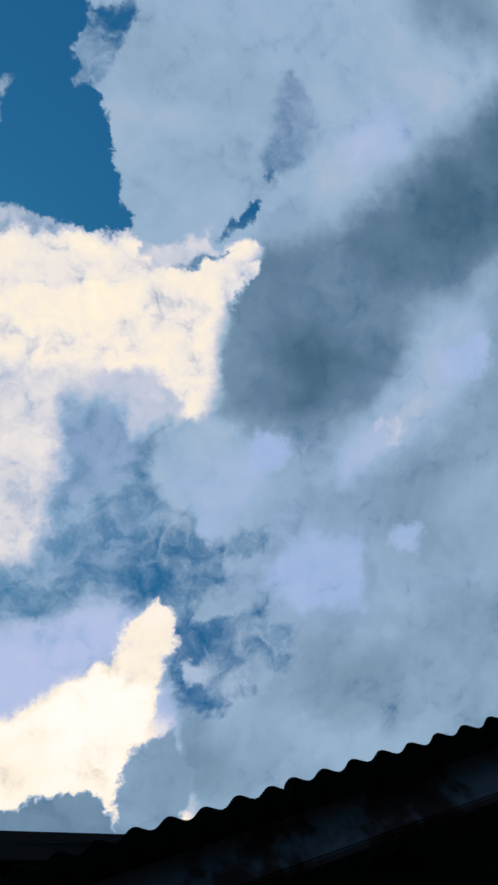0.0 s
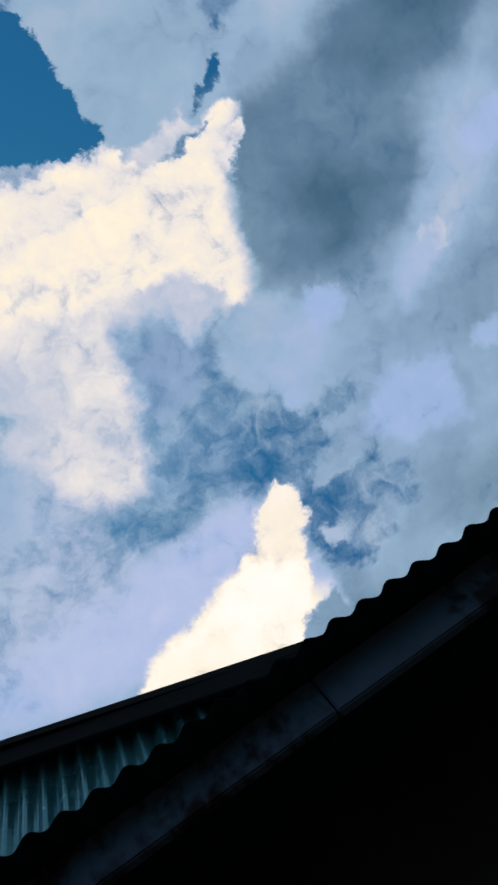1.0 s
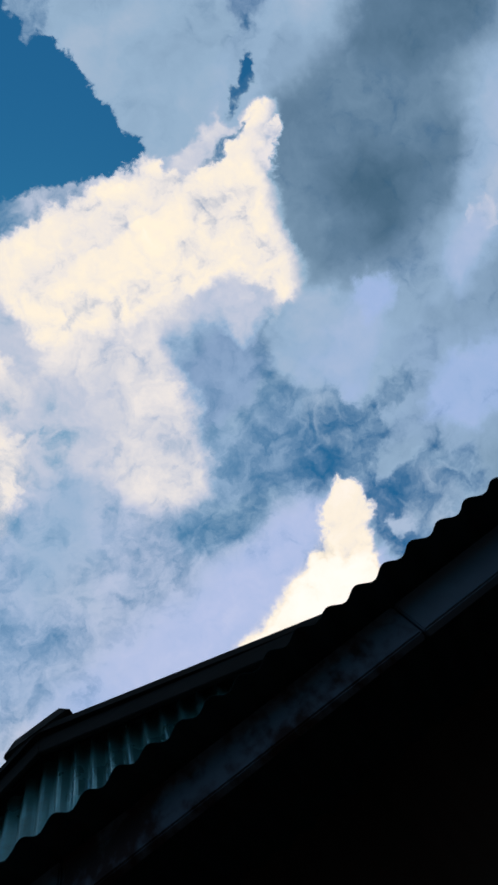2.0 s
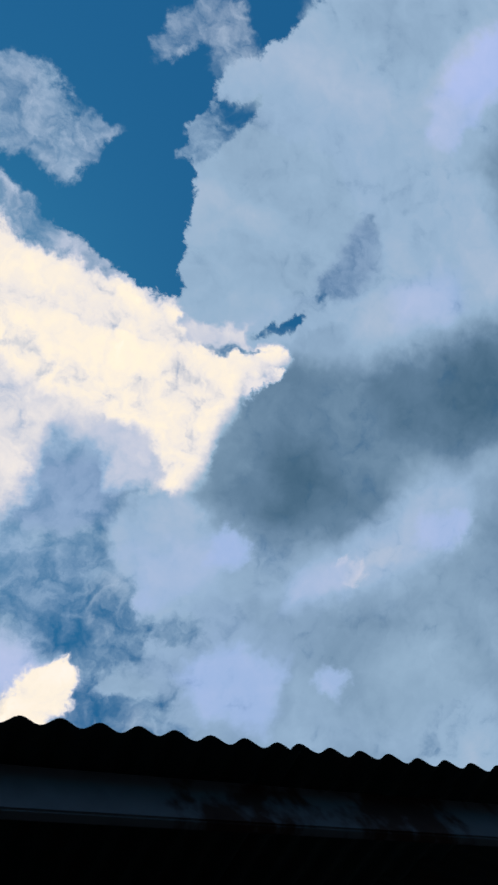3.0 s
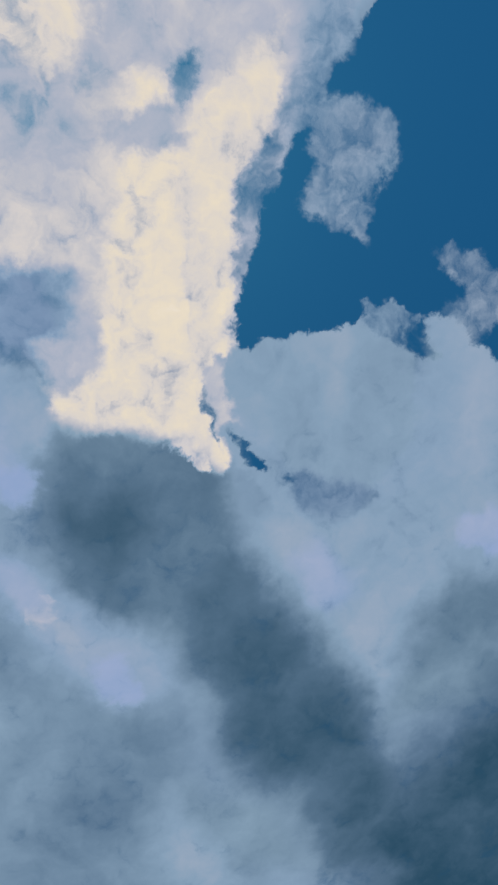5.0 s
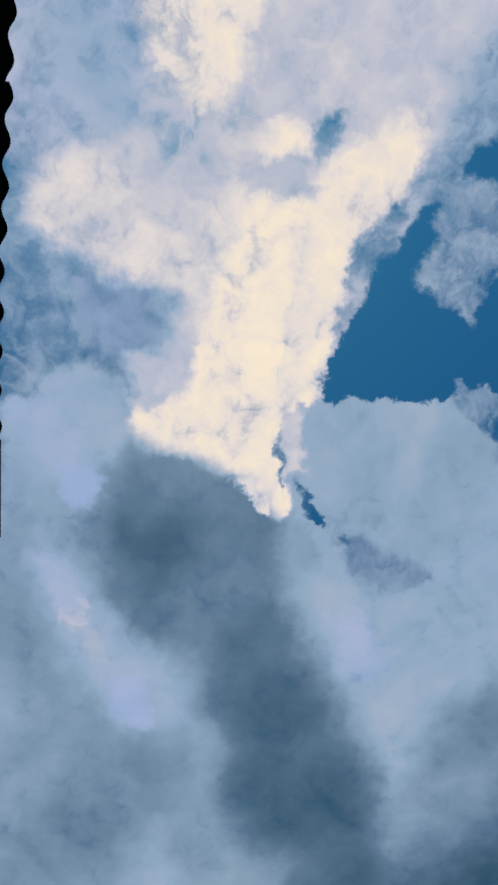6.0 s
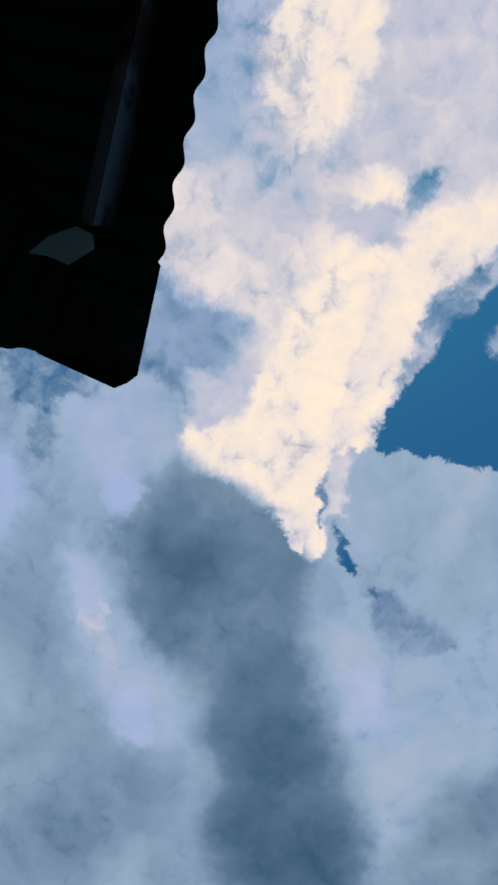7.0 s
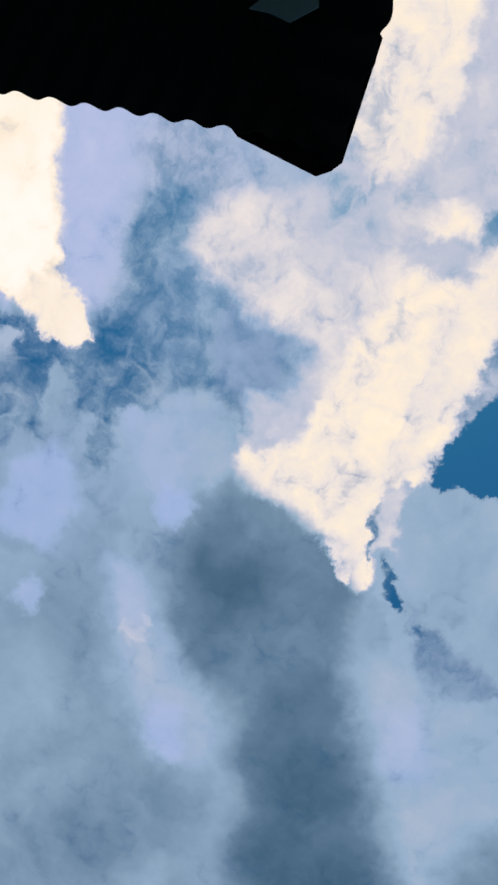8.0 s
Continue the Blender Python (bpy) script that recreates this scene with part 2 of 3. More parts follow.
# pale ground right of the dark bank
bank([(0.486, -0.175), (0.488, -0.264), (0.535, -0.550), (0.692, -0.494), (0.848, -0.421), (0.739, -0.321), (0.586, -0.216)], 1, 0.41, 0.12, 0.035)
# dark bank
bank([(0.306, 0.092), (0.327, 0.006), (0.350, -0.076), (0.429, -0.137), (0.524, -0.146), (0.601, -0.064), (0.528, 0.065), (0.426, 0.104)], 1, 0.21, 0, 0.033)
bank([(0.316, 0.081), (0.328, 0.006), (0.350, -0.076), (0.400, -0.123), (0.467, -0.143), (0.475, -0.062), (0.409, 0.030)], 1, 0.23, 0, 0.008)
bank([(0.322, 0.085), (0.519, 0.065), (0.480, 0.113), (0.356, 0.125)], 1, 0.27, 0.05, 0.025)
bank([(0.455, 0.006), (0.486, -0.144), (0.833, -0.369), (1.260, -0.500), (1.237, -0.298), (0.961, -0.159), (0.703, -0.048)], 1, 0.21, 0, 0.063)
bank([(0.410, -0.011), (0.474, -0.045), (0.581, -0.064), (0.578, 0.006), (0.510, 0.048), (0.427, 0.075)], 1, 0.09, 0, 0.036)
bank([(0.383, -0.035), (0.393, -0.110), (0.505, -0.132), (0.503, -0.062)], 1, 0.14, 0, 0.027)
bank([(0.553, -0.125), (0.605, -0.190), (0.816, -0.278), (0.921, -0.266), (0.926, -0.177), (0.706, -0.102)], 1, 0.11, 0, 0.046)
bank([(0.857, -0.371), (1.256, -0.466), (1.239, -0.320), (0.897, -0.274)], 1, 0.11, 0, 0.053)
bank([(0.821, -0.744), (1.869, -1.229), (1.699, -0.282), (1.050, -0.454), (0.944, -0.570)], 1, -0.12, 0, 0.133)
bank([(0.675, -0.613), (0.930, -0.710), (0.903, -0.522), (0.725, -0.478)], 1, 0.2, 0, 0.056)
bank([(0.534, -0.157), (0.863, -0.352), (0.974, -0.263), (0.849, -0.154), (0.626, -0.076)], 1, 0.11, 0, 0.044)
bank([(0.334, 0.019), (0.375, -0.124), (0.532, -0.141), (0.656, -0.074), (0.637, 0.031), (0.550, 0.093), (0.363, 0.080)], 1, 0.2, 0, 0.036)
bank([(0.331, 0.051), (0.331, 0.011), (0.379, -0.115), (0.455, -0.120), (0.486, -0.051), (0.422, 0.028)], 1, 0.21, 0, 0.008)
bank([(0.409, -0.023), (0.486, -0.051), (0.537, 0.022), (0.437, 0.063)], 1, 0.08, 0, 0.036)
bank([(0.690, -0.595), (0.881, -0.613), (0.927, -0.452), (0.762, -0.469)], 1, 0.26, 0, 0.038)
bank([(0.591, -0.155), (0.920, -0.425), (1.055, -0.307), (1.002, -0.176), (0.780, -0.151)], 1, 0.09, 0, 0.057)
bank([(0.643, -0.534), (0.719, -0.686), (0.859, -0.566), (0.720, -0.499)], 1, 0.24, 0, 0.045)
# bright fluff where the cream meets the dark bank
bank([(0.361, -0.093), (0.370, -0.118), (0.404, -0.130), (0.395, -0.115)], 1, 0.84, 0.1, 0.004)
bank([(0.348, -0.109), (0.377, -0.120), (0.382, -0.107), (0.357, -0.076)], 1, 0.78, 0.15, 0.005)
# beyond the dark bank
bank([(0.761, 0.069), (0.868, -0.031), (1.070, 0.006), (1.165, 0.306), (0.770, 0.278)], 1, 0.13, 0, 0.072)
bank([(0.987, -0.042), (1.067, -0.224), (1.235, -0.287), (1.199, 0.017), (1.067, 0.036)], 1, 0.3, 0, 0.046)
bank([(0.514, 0.260), (0.526, 0.164), (0.636, 0.075), (0.755, -0.012), (0.813, 0.029), (0.657, 0.270)], 1, 0.34, 0.12, 0.033)
bank([(0.679, 0.164), (0.811, 0.036), (1.217, -0.165), (1.622, 0.187), (1.161, 0.385)], 1, 0.3, 0.05, 0.061)
bank([(0.856, 0.080), (0.941, 0.004), (1.194, 0.143), (1.105, 0.263)], 1, 0.255, 0.05, 0.059)
bank([(1.253, 0.269), (1.483, 0.066), (1.760, 0.202), (1.355, 0.367)], 1, 0.2, 0, 0.051)
bank([(1.009, -0.031), (1.241, -0.145), (1.255, -0.057), (1.127, 0.009)], 1, 0.4, 0.1, 0.039)
bank([(0.472, 0.192), (0.733, -0.050), (0.783, -0.054), (0.796, 0.051), (0.689, 0.118), (0.608, 0.158)], 1, 0.41, 0.22, 0.030)
bank([(0.567, 0.141), (0.588, 0.116), (0.613, 0.150), (0.601, 0.157)], 1, 0.66, 0.2, 0.008)
bank([(0.579, 0.133), (0.609, 0.116), (0.621, 0.139), (0.605, 0.155)], 1, 0.58, 0.12, 0.007)
bank([(0.620, 0.092), (0.666, 0.085), (0.680, 0.111), (0.623, 0.126)], 1, 0.46, 0.15, 0.011)
# low grey bank over the eave
bank([(0.078, 0.648), (0.117, 0.556), (0.192, 0.526), (0.399, 0.445), (0.517, 0.454), (0.801, 0.539), (0.840, 0.882)], 1, 0.325, 0.05, 0.013)
bank([(0.425, 0.582), (0.434, 0.481), (0.576, 0.496), (0.589, 0.607)], 1, 0.27, 0, 0.040)
bank([(0.146, 0.627), (0.155, 0.550), (0.293, 0.563), (0.293, 0.655)], 1, 0.27, 0, 0.031)
bank([(0.551, 0.192), (0.804, 0.161), (0.877, 0.310), (0.696, 0.376), (0.573, 0.296)], 1, 0.29, 0.05, 0.046)
bank([(0.581, 0.440), (0.785, 0.424), (0.861, 0.564), (0.655, 0.615)], 1, 0.29, 0.05, 0.043)
bank([(0.267, 0.234), (0.384, 0.228), (0.533, 0.280), (0.520, 0.426), (0.347, 0.406), (0.283, 0.330)], 1, 0.37, 0.2, 0.022)
# blue openings low over the roof
bank([(0.190, 0.357), (0.407, 0.415), (0.380, 0.449), (0.314, 0.501), (0.269, 0.534), (0.212, 0.500)], 0.48, 0.4, 0.2, 0.014)
bank([(0.254, 0.278), (0.304, 0.257), (0.294, 0.324), (0.271, 0.319)], 0.5, 0.34, 0.1, 0.007)
bank([(0.307, 0.271), (0.343, 0.269), (0.335, 0.298), (0.309, 0.292)], 0.78, 0.36, 0.1, 0.008)
bank([(0.433, 0.348), (0.467, 0.346), (0.518, 0.388), (0.483, 0.390)], 0.86, 0.36, 0.3, 0.009)
bank([(0.225, 0.425), (0.321, 0.476), (0.320, 0.489), (0.225, 0.463)], 0.85, 0.46, 0.2, 0.007)
bank([(0.250, 0.388), (0.358, 0.367), (0.401, 0.476), (0.260, 0.513)], 0.6, 0.38, 0.1, 0.017)
bank([(0.178, 0.230), (0.240, 0.200), (0.322, 0.250), (0.300, 0.311), (0.243, 0.346)], 0.55, 0.38, 0.1, 0.017)
bank([(0.320, 0.246), (0.383, 0.254), (0.379, 0.278), (0.331, 0.297)], 0.76, 0.38, 0.1, 0.008)
bank([(0.200, 0.140), (0.252, 0.092), (0.319, 0.082), (0.392, 0.147), (0.376, 0.224), (0.307, 0.259), (0.231, 0.199)], 1, 0.41, 0.15, 0.017)
# white cloud and its lilac rim
bank([(-0.388, 0.405), (-0.322, 0.355), (0.132, 0.327), (0.195, 0.367), (-0.079, 0.489)], 1, 0.5, 0.6, 0.037)
bank([(-0.136, 0.400), (0.032, 0.338), (0.127, 0.332), (0.166, 0.346), (0.075, 0.417), (-0.115, 0.468)], 1, 0.55, 0.65, 0.026)
bank([(0.137, 0.493), (0.200, 0.458), (0.202, 0.528), (0.161, 0.539)], 1, 0.46, 0.55, 0.012)
bank([(-0.221, 0.555), (-0.109, 0.473), (-0.027, 0.448), (0.090, 0.422), (0.171, 0.451), (0.165, 0.501), (0.108, 0.614), (-0.057, 0.619)], 1, 1.14, 0, 0.011)
bank([(0.087, 0.413), (0.168, 0.372), (0.200, 0.394), (0.188, 0.447), (0.162, 0.491), (0.099, 0.474)], 1, 1, 0.08, 0.008)
bank([(-0.081, 0.509), (0.013, 0.440), (0.105, 0.410), (0.179, 0.460), (0.140, 0.530), (0.045, 0.605)], 1, 1.14, 0, 0.014)
bank([(-0.088, 0.485), (0.062, 0.425), (0.137, 0.407), (0.214, 0.699), (-0.005, 0.747)], 1, 1.12, 0.02, 0.029)
bank([(0.133, 0.444), (0.140, 0.367), (0.186, 0.332), (0.218, 0.353), (0.216, 0.403)], 1, 0.96, 0.1, 0.007)
bank([(-0.072, 0.622), (-0.067, 0.581), (0.032, 0.569), (0.091, 0.602), (0.095, 0.662)], 1, 0.25, 0, 0.004)
bank([(0.088, 0.669), (0.099, 0.629), (0.113, 0.581), (0.136, 0.540), (0.201, 0.524), (0.215, 0.630), (0.172, 0.698)], 1, 0.3, 0.05, 0.005)
# lilac patches
bank([(0.539, -0.558), (0.545, -0.687), (0.615, -0.774), (0.674, -0.724), (0.581, -0.559)], 1, 0.46, 0.85, 0.019)
bank([(0.231, 0.185), (0.374, 0.119), (0.404, 0.140), (0.287, 0.251)], 1, 0.44, 0.55, 0.017)
bank([(0.356, 0.333), (0.444, 0.283), (0.529, 0.319), (0.416, 0.404)], 1, 0.45, 0.65, 0.018)
bank([(0.562, -0.316), (0.627, -0.367), (0.680, -0.317), (0.624, -0.271)], 1, 0.42, 0.4, 0.023)
bank([(0.740, 0.024), (0.784, 0.005), (0.788, 0.050)], 1, 0.46, 0.65, 0.013)
bank([(0.344, 0.132), (0.399, 0.123), (0.403, 0.170), (0.353, 0.172)], 1, 0.44, 0.7, 0.014)
bank([(0.235, 0.146), (0.348, 0.137), (0.385, 0.211), (0.245, 0.209)], 1, 0.39, 0.22, 0.042)
bank([(0.405, 0.289), (0.521, 0.301), (0.522, 0.408), (0.416, 0.376)], 1, 0.44, 0.6, 0.021)
bank([(0.699, 0.060), (0.702, 0.024), (0.791, 0.013), (0.770, 0.067)], 1, 0.44, 0.6, 0.016)
bank([(0.539, -0.314), (0.651, -0.365), (0.671, -0.307), (0.582, -0.256)], 1, 0.43, 0.45, 0.027)
bank([(0.499, 0.216), (0.505, 0.150), (0.599, 0.117), (0.595, 0.162)], 1, 0.44, 0.4, 0.025)
bank([(0.591, 0.328), (0.594, 0.295), (0.636, 0.298), (0.627, 0.339)], 1, 0.42, 0.5, 0.012)
bank([(0.239, 0.175), (0.384, 0.127), (0.407, 0.155), (0.300, 0.239)], 1, 0.43, 0.35, 0.017)
bank([(0.365, 0.164), (0.369, 0.126), (0.408, 0.131), (0.408, 0.163)], 1, 0.44, 0.65, 0.012)
bank([(0.526, -0.608), (0.600, -0.631), (0.582, -0.558), (0.540, -0.541)], 1, 0.44, 0.5, 0.021)

# the banks laid over one another, twelve to a node group
for first in range(0, len(BANKS), 12):
    layer = bpy.data.node_groups.new("cloud banks", "ShaderNodeTree")
    for word, kind in (("below", "NodeSocketColor"), ("crisp", "NodeSocketVector"), ("stirred", "NodeSocketVector"), ("gentle", "NodeSocketVector"), ("fray", "NodeSocketFloat")):
        layer.interface.new_socket(word, in_out="INPUT", socket_type=kind)
    layer.interface.new_socket("above", in_out="OUTPUT", socket_type="NodeSocketColor")
    given, result = layer.nodes.new("NodeGroupInput"), layer.nodes.new("NodeGroupOutput")
    top_state = given.outputs[0]
    for one in BANKS[first:first + 12]:
        top_state = bank_nodes(layer, [given.outputs[k] for k in (1, 2, 3)], given.outputs[4], top_state, *one)
    link(layer, top_state, result.inputs[0])
    user = ct.nodes.new("ShaderNodeGroup")
    user.node_tree = layer
    for k, socket in enumerate((state, crisp, stirred, gentle, fray)):
        link(ct, socket, user.inputs[k])
    state = user.outputs[0]

chan = ct.nodes.new("ShaderNodeSeparateColor")
link(ct, state, chan.inputs[0])
billow = calc(ct, "MULTIPLY_ADD", noise_tex(ct, gentle, 8.0, 7, 0.56, 0.25).outputs[0], 4.0, -2.0)
wisps = calc(ct, "MULTIPLY_ADD", noise_tex(ct, stirred, 26.0, 8, 0.62, 0.5).outputs[0], 3.2, -1.6)
mottle = calc(ct, "MULTIPLY_ADD", noise_tex(ct, gentle, 4.0, 4, 0.5, 0.5).outputs[0], 4.0, -2.0)
lumps = calc(ct, "MULTIPLY_ADD", wisps, 0.75, calc(ct, "MULTIPLY", billow, 0.75))
dense = calc(ct, "MULTIPLY_ADD", lumps, 0.36, chan.outputs[0])
cover = mapped(ct, dense, 0.28, 0.94)
thin = mapped(ct, dense, 0.45, 1.0, 0.26, 0.0)
# bright cloud shows its lumps more than the flat grey cloud does
relief = calc(ct, "MULTIPLY", mapped(ct, chan.outputs[1], 0.35, 0.75, 0.042, 0.21), mapped(ct, chan.outputs[1], 0.85, 1.1, 1.0, 0.5))
bright = calc(ct, "MULTIPLY_ADD", lumps, relief, calc(ct, "MULTIPLY_ADD", mottle, 0.085, chan.outputs[1]))
# the thin edge of a bright cloud is greyer than its body
bright = calc(ct, "SUBTRACT", bright, calc(ct, "MULTIPLY", thin, mapped(ct, chan.outputs[1], 0.4, 0.8)))
tone = ramp(ct, calc(ct, "DIVIDE", bright, 1.2), [
    (0.0, (0.028, 0.085, 0.145)), (0.15, (0.112, 0.198, 0.300)), (0.317, (0.275, 0.405, 0.540)), (0.50, (0.515, 0.545, 0.630)),
    (0.667, (0.78, 0.73, 0.70)), (0.817, (0.94, 0.83, 0.66)), (1.0, (1.0, 0.93, 0.86))])
tone = blend(ct, calc(ct, "MULTIPLY", chan.outputs[2], 0.72), tone, (0.335, 0.45, 0.84))
glow = ct.nodes.new("ShaderNodeEmission")
link(ct, tone, glow.inputs["Color"])
clear = ct.nodes.new("ShaderNodeBsdfTransparent")
mixed = ct.nodes.new("ShaderNodeMixShader")
link(ct, cover, mixed.inputs[0])
link(ct, clear.outputs[0], mixed.inputs[1])
link(ct, glow.outputs[0], mixed.inputs[2])
out = ct.nodes.new("ShaderNodeOutputMaterial")
link(ct, mixed.outputs[0], out.inputs["Surface"])
cloud_mat.cycles.emission_sampling = "NONE"


def surface(name, stops, scale, rough, metal=0.0, bump=0.1, grain=(1, 1, 1)):
    """A worn surface: colour by coarse stains and fine grain, relief by the grain."""
    m, tree, bsdf = material(name)
    co = tree.nodes.new("ShaderNodeTexCoord")
    mp = tree.nodes.new("ShaderNodeMapping")
    mp.inputs["Scale"].default_value = grain
    link(tree, co.outputs["Object"], mp.inputs["Vector"])
    coarse = noise_tex(tree, mp.outputs[0], scale, 5)
    small = noise_tex(tree, mp.outputs[0], scale * 9, 6)
    info = tree.nodes.new("ShaderNodeObjectInfo")
    f = calc(tree, "ADD", calc(tree, "MULTIPLY", coarse.outputs[0], 0.62), calc(tree, "MULTIPLY", small.outputs[0], 0.28))
    f = calc(tree, "MULTIPLY_ADD", info.outputs["Random"], 0.10, f)
    link(tree, ramp(tree, f, stops), bsdf.inputs["Base Color"])
    link(tree, mapped(tree, coarse.outputs[0], 0.3, 0.7, rough - 0.1, rough + 0.15), bsdf.inputs["Roughness"])
    bsdf.inputs["Metallic"].default_value = metal
    bsdf.inputs["Specular IOR Level"].default_value = 0.04 if rough > 0.6 else 0.5
    bp = tree.nodes.new("ShaderNodeBump")
    bp.inputs["Strength"].default_value, bp.inputs["Distance"].default_value = bump, 0.004
    link(tree, small.outputs[0], bp.inputs["Height"])
    link(tree, bp.outputs[0], bsdf.inputs["Normal"])
    return m


# roof sheets: underside shade is put into the colour, teal taken near black
shaded_teal_metal = surface("teal metal darkened for underside shade", [(0.25, (0.010, 0.016, 0.019)), (0.5, (0.014, 0.024, 0.028)), (0.68, (0.020, 0.019, 0.019)), (0.8, (0.026, 0.015, 0.011))], 6, 0.65, 0.0, 0.15)
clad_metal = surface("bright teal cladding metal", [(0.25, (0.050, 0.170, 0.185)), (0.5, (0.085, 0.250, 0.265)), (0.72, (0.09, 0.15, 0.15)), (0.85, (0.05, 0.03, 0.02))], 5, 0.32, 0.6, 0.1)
# paler teal: light falling on the roof's underside, put into the colour
lit_spot_metal = surface("teal lightened as a lit spot", [(0.3, (0.13, 0.28, 0.34)), (0.7, (0.20, 0.36, 0.42))], 9, 0.6, 0.0, 0.1)
black_paint = surface("black weathered paint", [(0.3, (0.008, 0.008, 0.009)), (0.55, (0.014, 0.013, 0.013)), (0.75, (0.026, 0.017, 0.014))], 6, 0.85, 0.0, 0.2, (0.5, 3, 3))
old_metal = surface("weathered roof metal", [(0.3, (0.030, 0.022, 0.018)), (0.5, (0.055, 0.045, 0.040)), (0.72, (0.090, 0.042, 0.022))], 7, 0.6, 0.3, 0.2)
flashing_metal = surface("dark flashing metal", [(0.3, (0.014, 0.014, 0.014)), (0.55, (0.022, 0.020, 0.020)), (0.75, (0.035, 0.022, 0.016))], 8, 0.75, 0.0, 0.1)
board_wood = surface("painted fascia wood", [(0.30, (0.012, 0.006, 0.007)), (0.44, (0.022, 0.013, 0.014)), (0.50, (0.052, 0.062, 0.084)), (0.75, (0.075, 0.090, 0.118))], 2.6, 0.85, 0.0, 0.3, (1.0, 0.6, 0.6))
wall_wood = surface("dark stained boards", [(0.3, (0.030, 0.021, 0.020)), (0.6, (0.055, 0.038, 0.036)), (0.8, (0.07, 0.04, 0.034))], 3, 0.8, 0.0, 0.3, (1, 1, 0.15))
earth = surface("dry trodden earth", [(0.3, (0.15, 0.12, 0.10)), (0.5, (0.19, 0.17, 0.13)), (0.75, (0.28, 0.24, 0.20))], 0.8, 0.95, 0.0, 0.4)


def mesh_of(name, verts, faces, mat, smooth=False):
    me = bpy.data.meshes.new(name)
    me.from_pydata([tuple(v) for v in verts], [], faces)
    me.materials.append(mat)
    if smooth:
        me.polygons.foreach_set("use_smooth", [True] * len(me.polygons))
    me.update()
    return me


def part(name, me, parent, label=""):
    ob = new(name, me)
    ob.parent = parent
    return tagged(ob, label)


def block(corners, name, mat, bevel=0.004):
    """A bevelled solid from eight corners: four below, four above, both rounds the same way."""
    bm = bmesh.new()
    v = [bm.verts.new(c) for c in corners]
    for f in ((3, 2, 1, 0), (4, 5, 6, 7), (0, 1, 5, 4), (1, 2, 6, 5), (2, 3, 7, 6), (3, 0, 4, 7)):
        bm.faces.new([v[k] for k in f])
    if bevel:
        bmesh.ops.bevel(bm, geom=list(bm.edges), offset=bevel, segments=2, affect="EDGES")
    bmesh.ops.recalc_face_normals(bm, faces=list(bm.faces))
    me = bpy.data.meshes.new(name)
    bm.to_mesh(me)
    bm.free()
    me.materials.append(mat)
    return me


def box(x0, x1, y0, y1, z0, z1, name, mat, bevel=0.004):
    return block([(x0, y0, z0), (x1, y0, z0), (x1, y1, z0), (x0, y1, z0), (x0, y0, z1), (x1, y0, z1), (x1, y1, z1), (x0, y1, z1)], name, mat, bevel)


def corrugated(name, mat, at, s0, s1, crest, pitch, span, depth=0.0095, thick=0.0012, rng=None):
    """A corrugated sheet. at(s, l, h): the place s metres across the waves, l metres along them, h above the plane.
    span(s): where the sheet starts and ends along the waves. crest: where one crest lies."""
    n = max(8, int((s1 - s0) / pitch * 10))
    verts, faces = [], []
    wob = random.Random(rng)
    phase = wob.uniform(0, 6)
    for k in range(n + 1):
        s = s0 + (s1 - s0) * k / n
        h = depth * math.cos(2 * math.pi * (s - crest) / pitch) + 0.0022 * math.sin(s * 9 + phase) + 0.0014 * math.sin(s * 31 + phase * 2)
        a, b = span(s)
        a += 0.003 * math.sin(s * 5 + phase)
        for l in (a, a + (b - a) * 0.5, b):
            verts.append(at(s, l, h))
            verts.append(at(s, l, h - thick))
    for k in range(n):
        p, q = 6 * k, 6 * k + 6
        for j in (0, 2):
            faces.append((p + j, p + j + 2, q + j + 2, q + j))
            faces.append((p + j + 1, q + j + 1, q + j + 3, p + j + 3))
        faces.append((p, q, q + 1, p + 1))
        faces.append((p + 4, p + 5, q + 5, q + 4))
    faces.append((0, 1, 3, 2)), faces.append((2, 3, 5, 4))
    e = 6 * n
    faces.append((e, e + 2, e + 3, e + 1)), faces.append((e + 2, e + 4, e + 5, e + 3))
    return mesh_of(name, verts, faces, mat, False)


# ---- ground ----
ground = tagged(new("ground", mesh_of("ground", [(-4000, -4000, 0), (4000, -4000, 0), (4000, 4000, 0), (-4000, 4000, 0)], [(0, 1, 2, 3)], earth)),
                "dry trodden earth beside the house", "ground", kind="structure")

# ---- clouds: lumpy pieces of one layer ----
HEIGHT = 1200.0


def cloud_point(u, v):
    n = noise.fractal(Vector((u * 3.1, v * 3.1, 4.0)), 1.0, 2.0, 4) * 0.05 + noise.noise(Vector((u * 0.9, v * 0.9, 9.0))) * 0.08
    return Vector((u, v, 1.0)) * HEIGHT * (1 + n)


CLOUDS = [
    (0.12, 0.02, "bright cream sunlit cloud with ragged edges"),
    (0.62, -0.12, "dark blue-grey rain-heavy cloud bank"),
    (0.33, -0.42, "pale grey-blue billowing cloud with crisp edge"),
    (-0.08, -0.28, "small torn white cloud in open blue sky"),
    (0.05, 0.62, "brilliant white cloud low over the roof"),
    (0.55, 0.40, "thin lilac and blue-grey broken cloud"),
    (-0.18, 0.30, "soft lilac-grey cloud with thin blue openings"),
    (1.15, 0.05, "flat grey overcast cloud"),
    (1.2, -0.6, "dull dark grey cloud sheet"),
    (-0.5, -0.6, "thin pale cloud veil under blue sky"),
    (-0.9, 0.7, "broken pale grey cloud field"),
    (0.9, 1.2, "broken pale grey cloud field"),
    (-0.7, -1.8, "broken pale grey cloud field"),
]
steps, reach = 130, 3.2
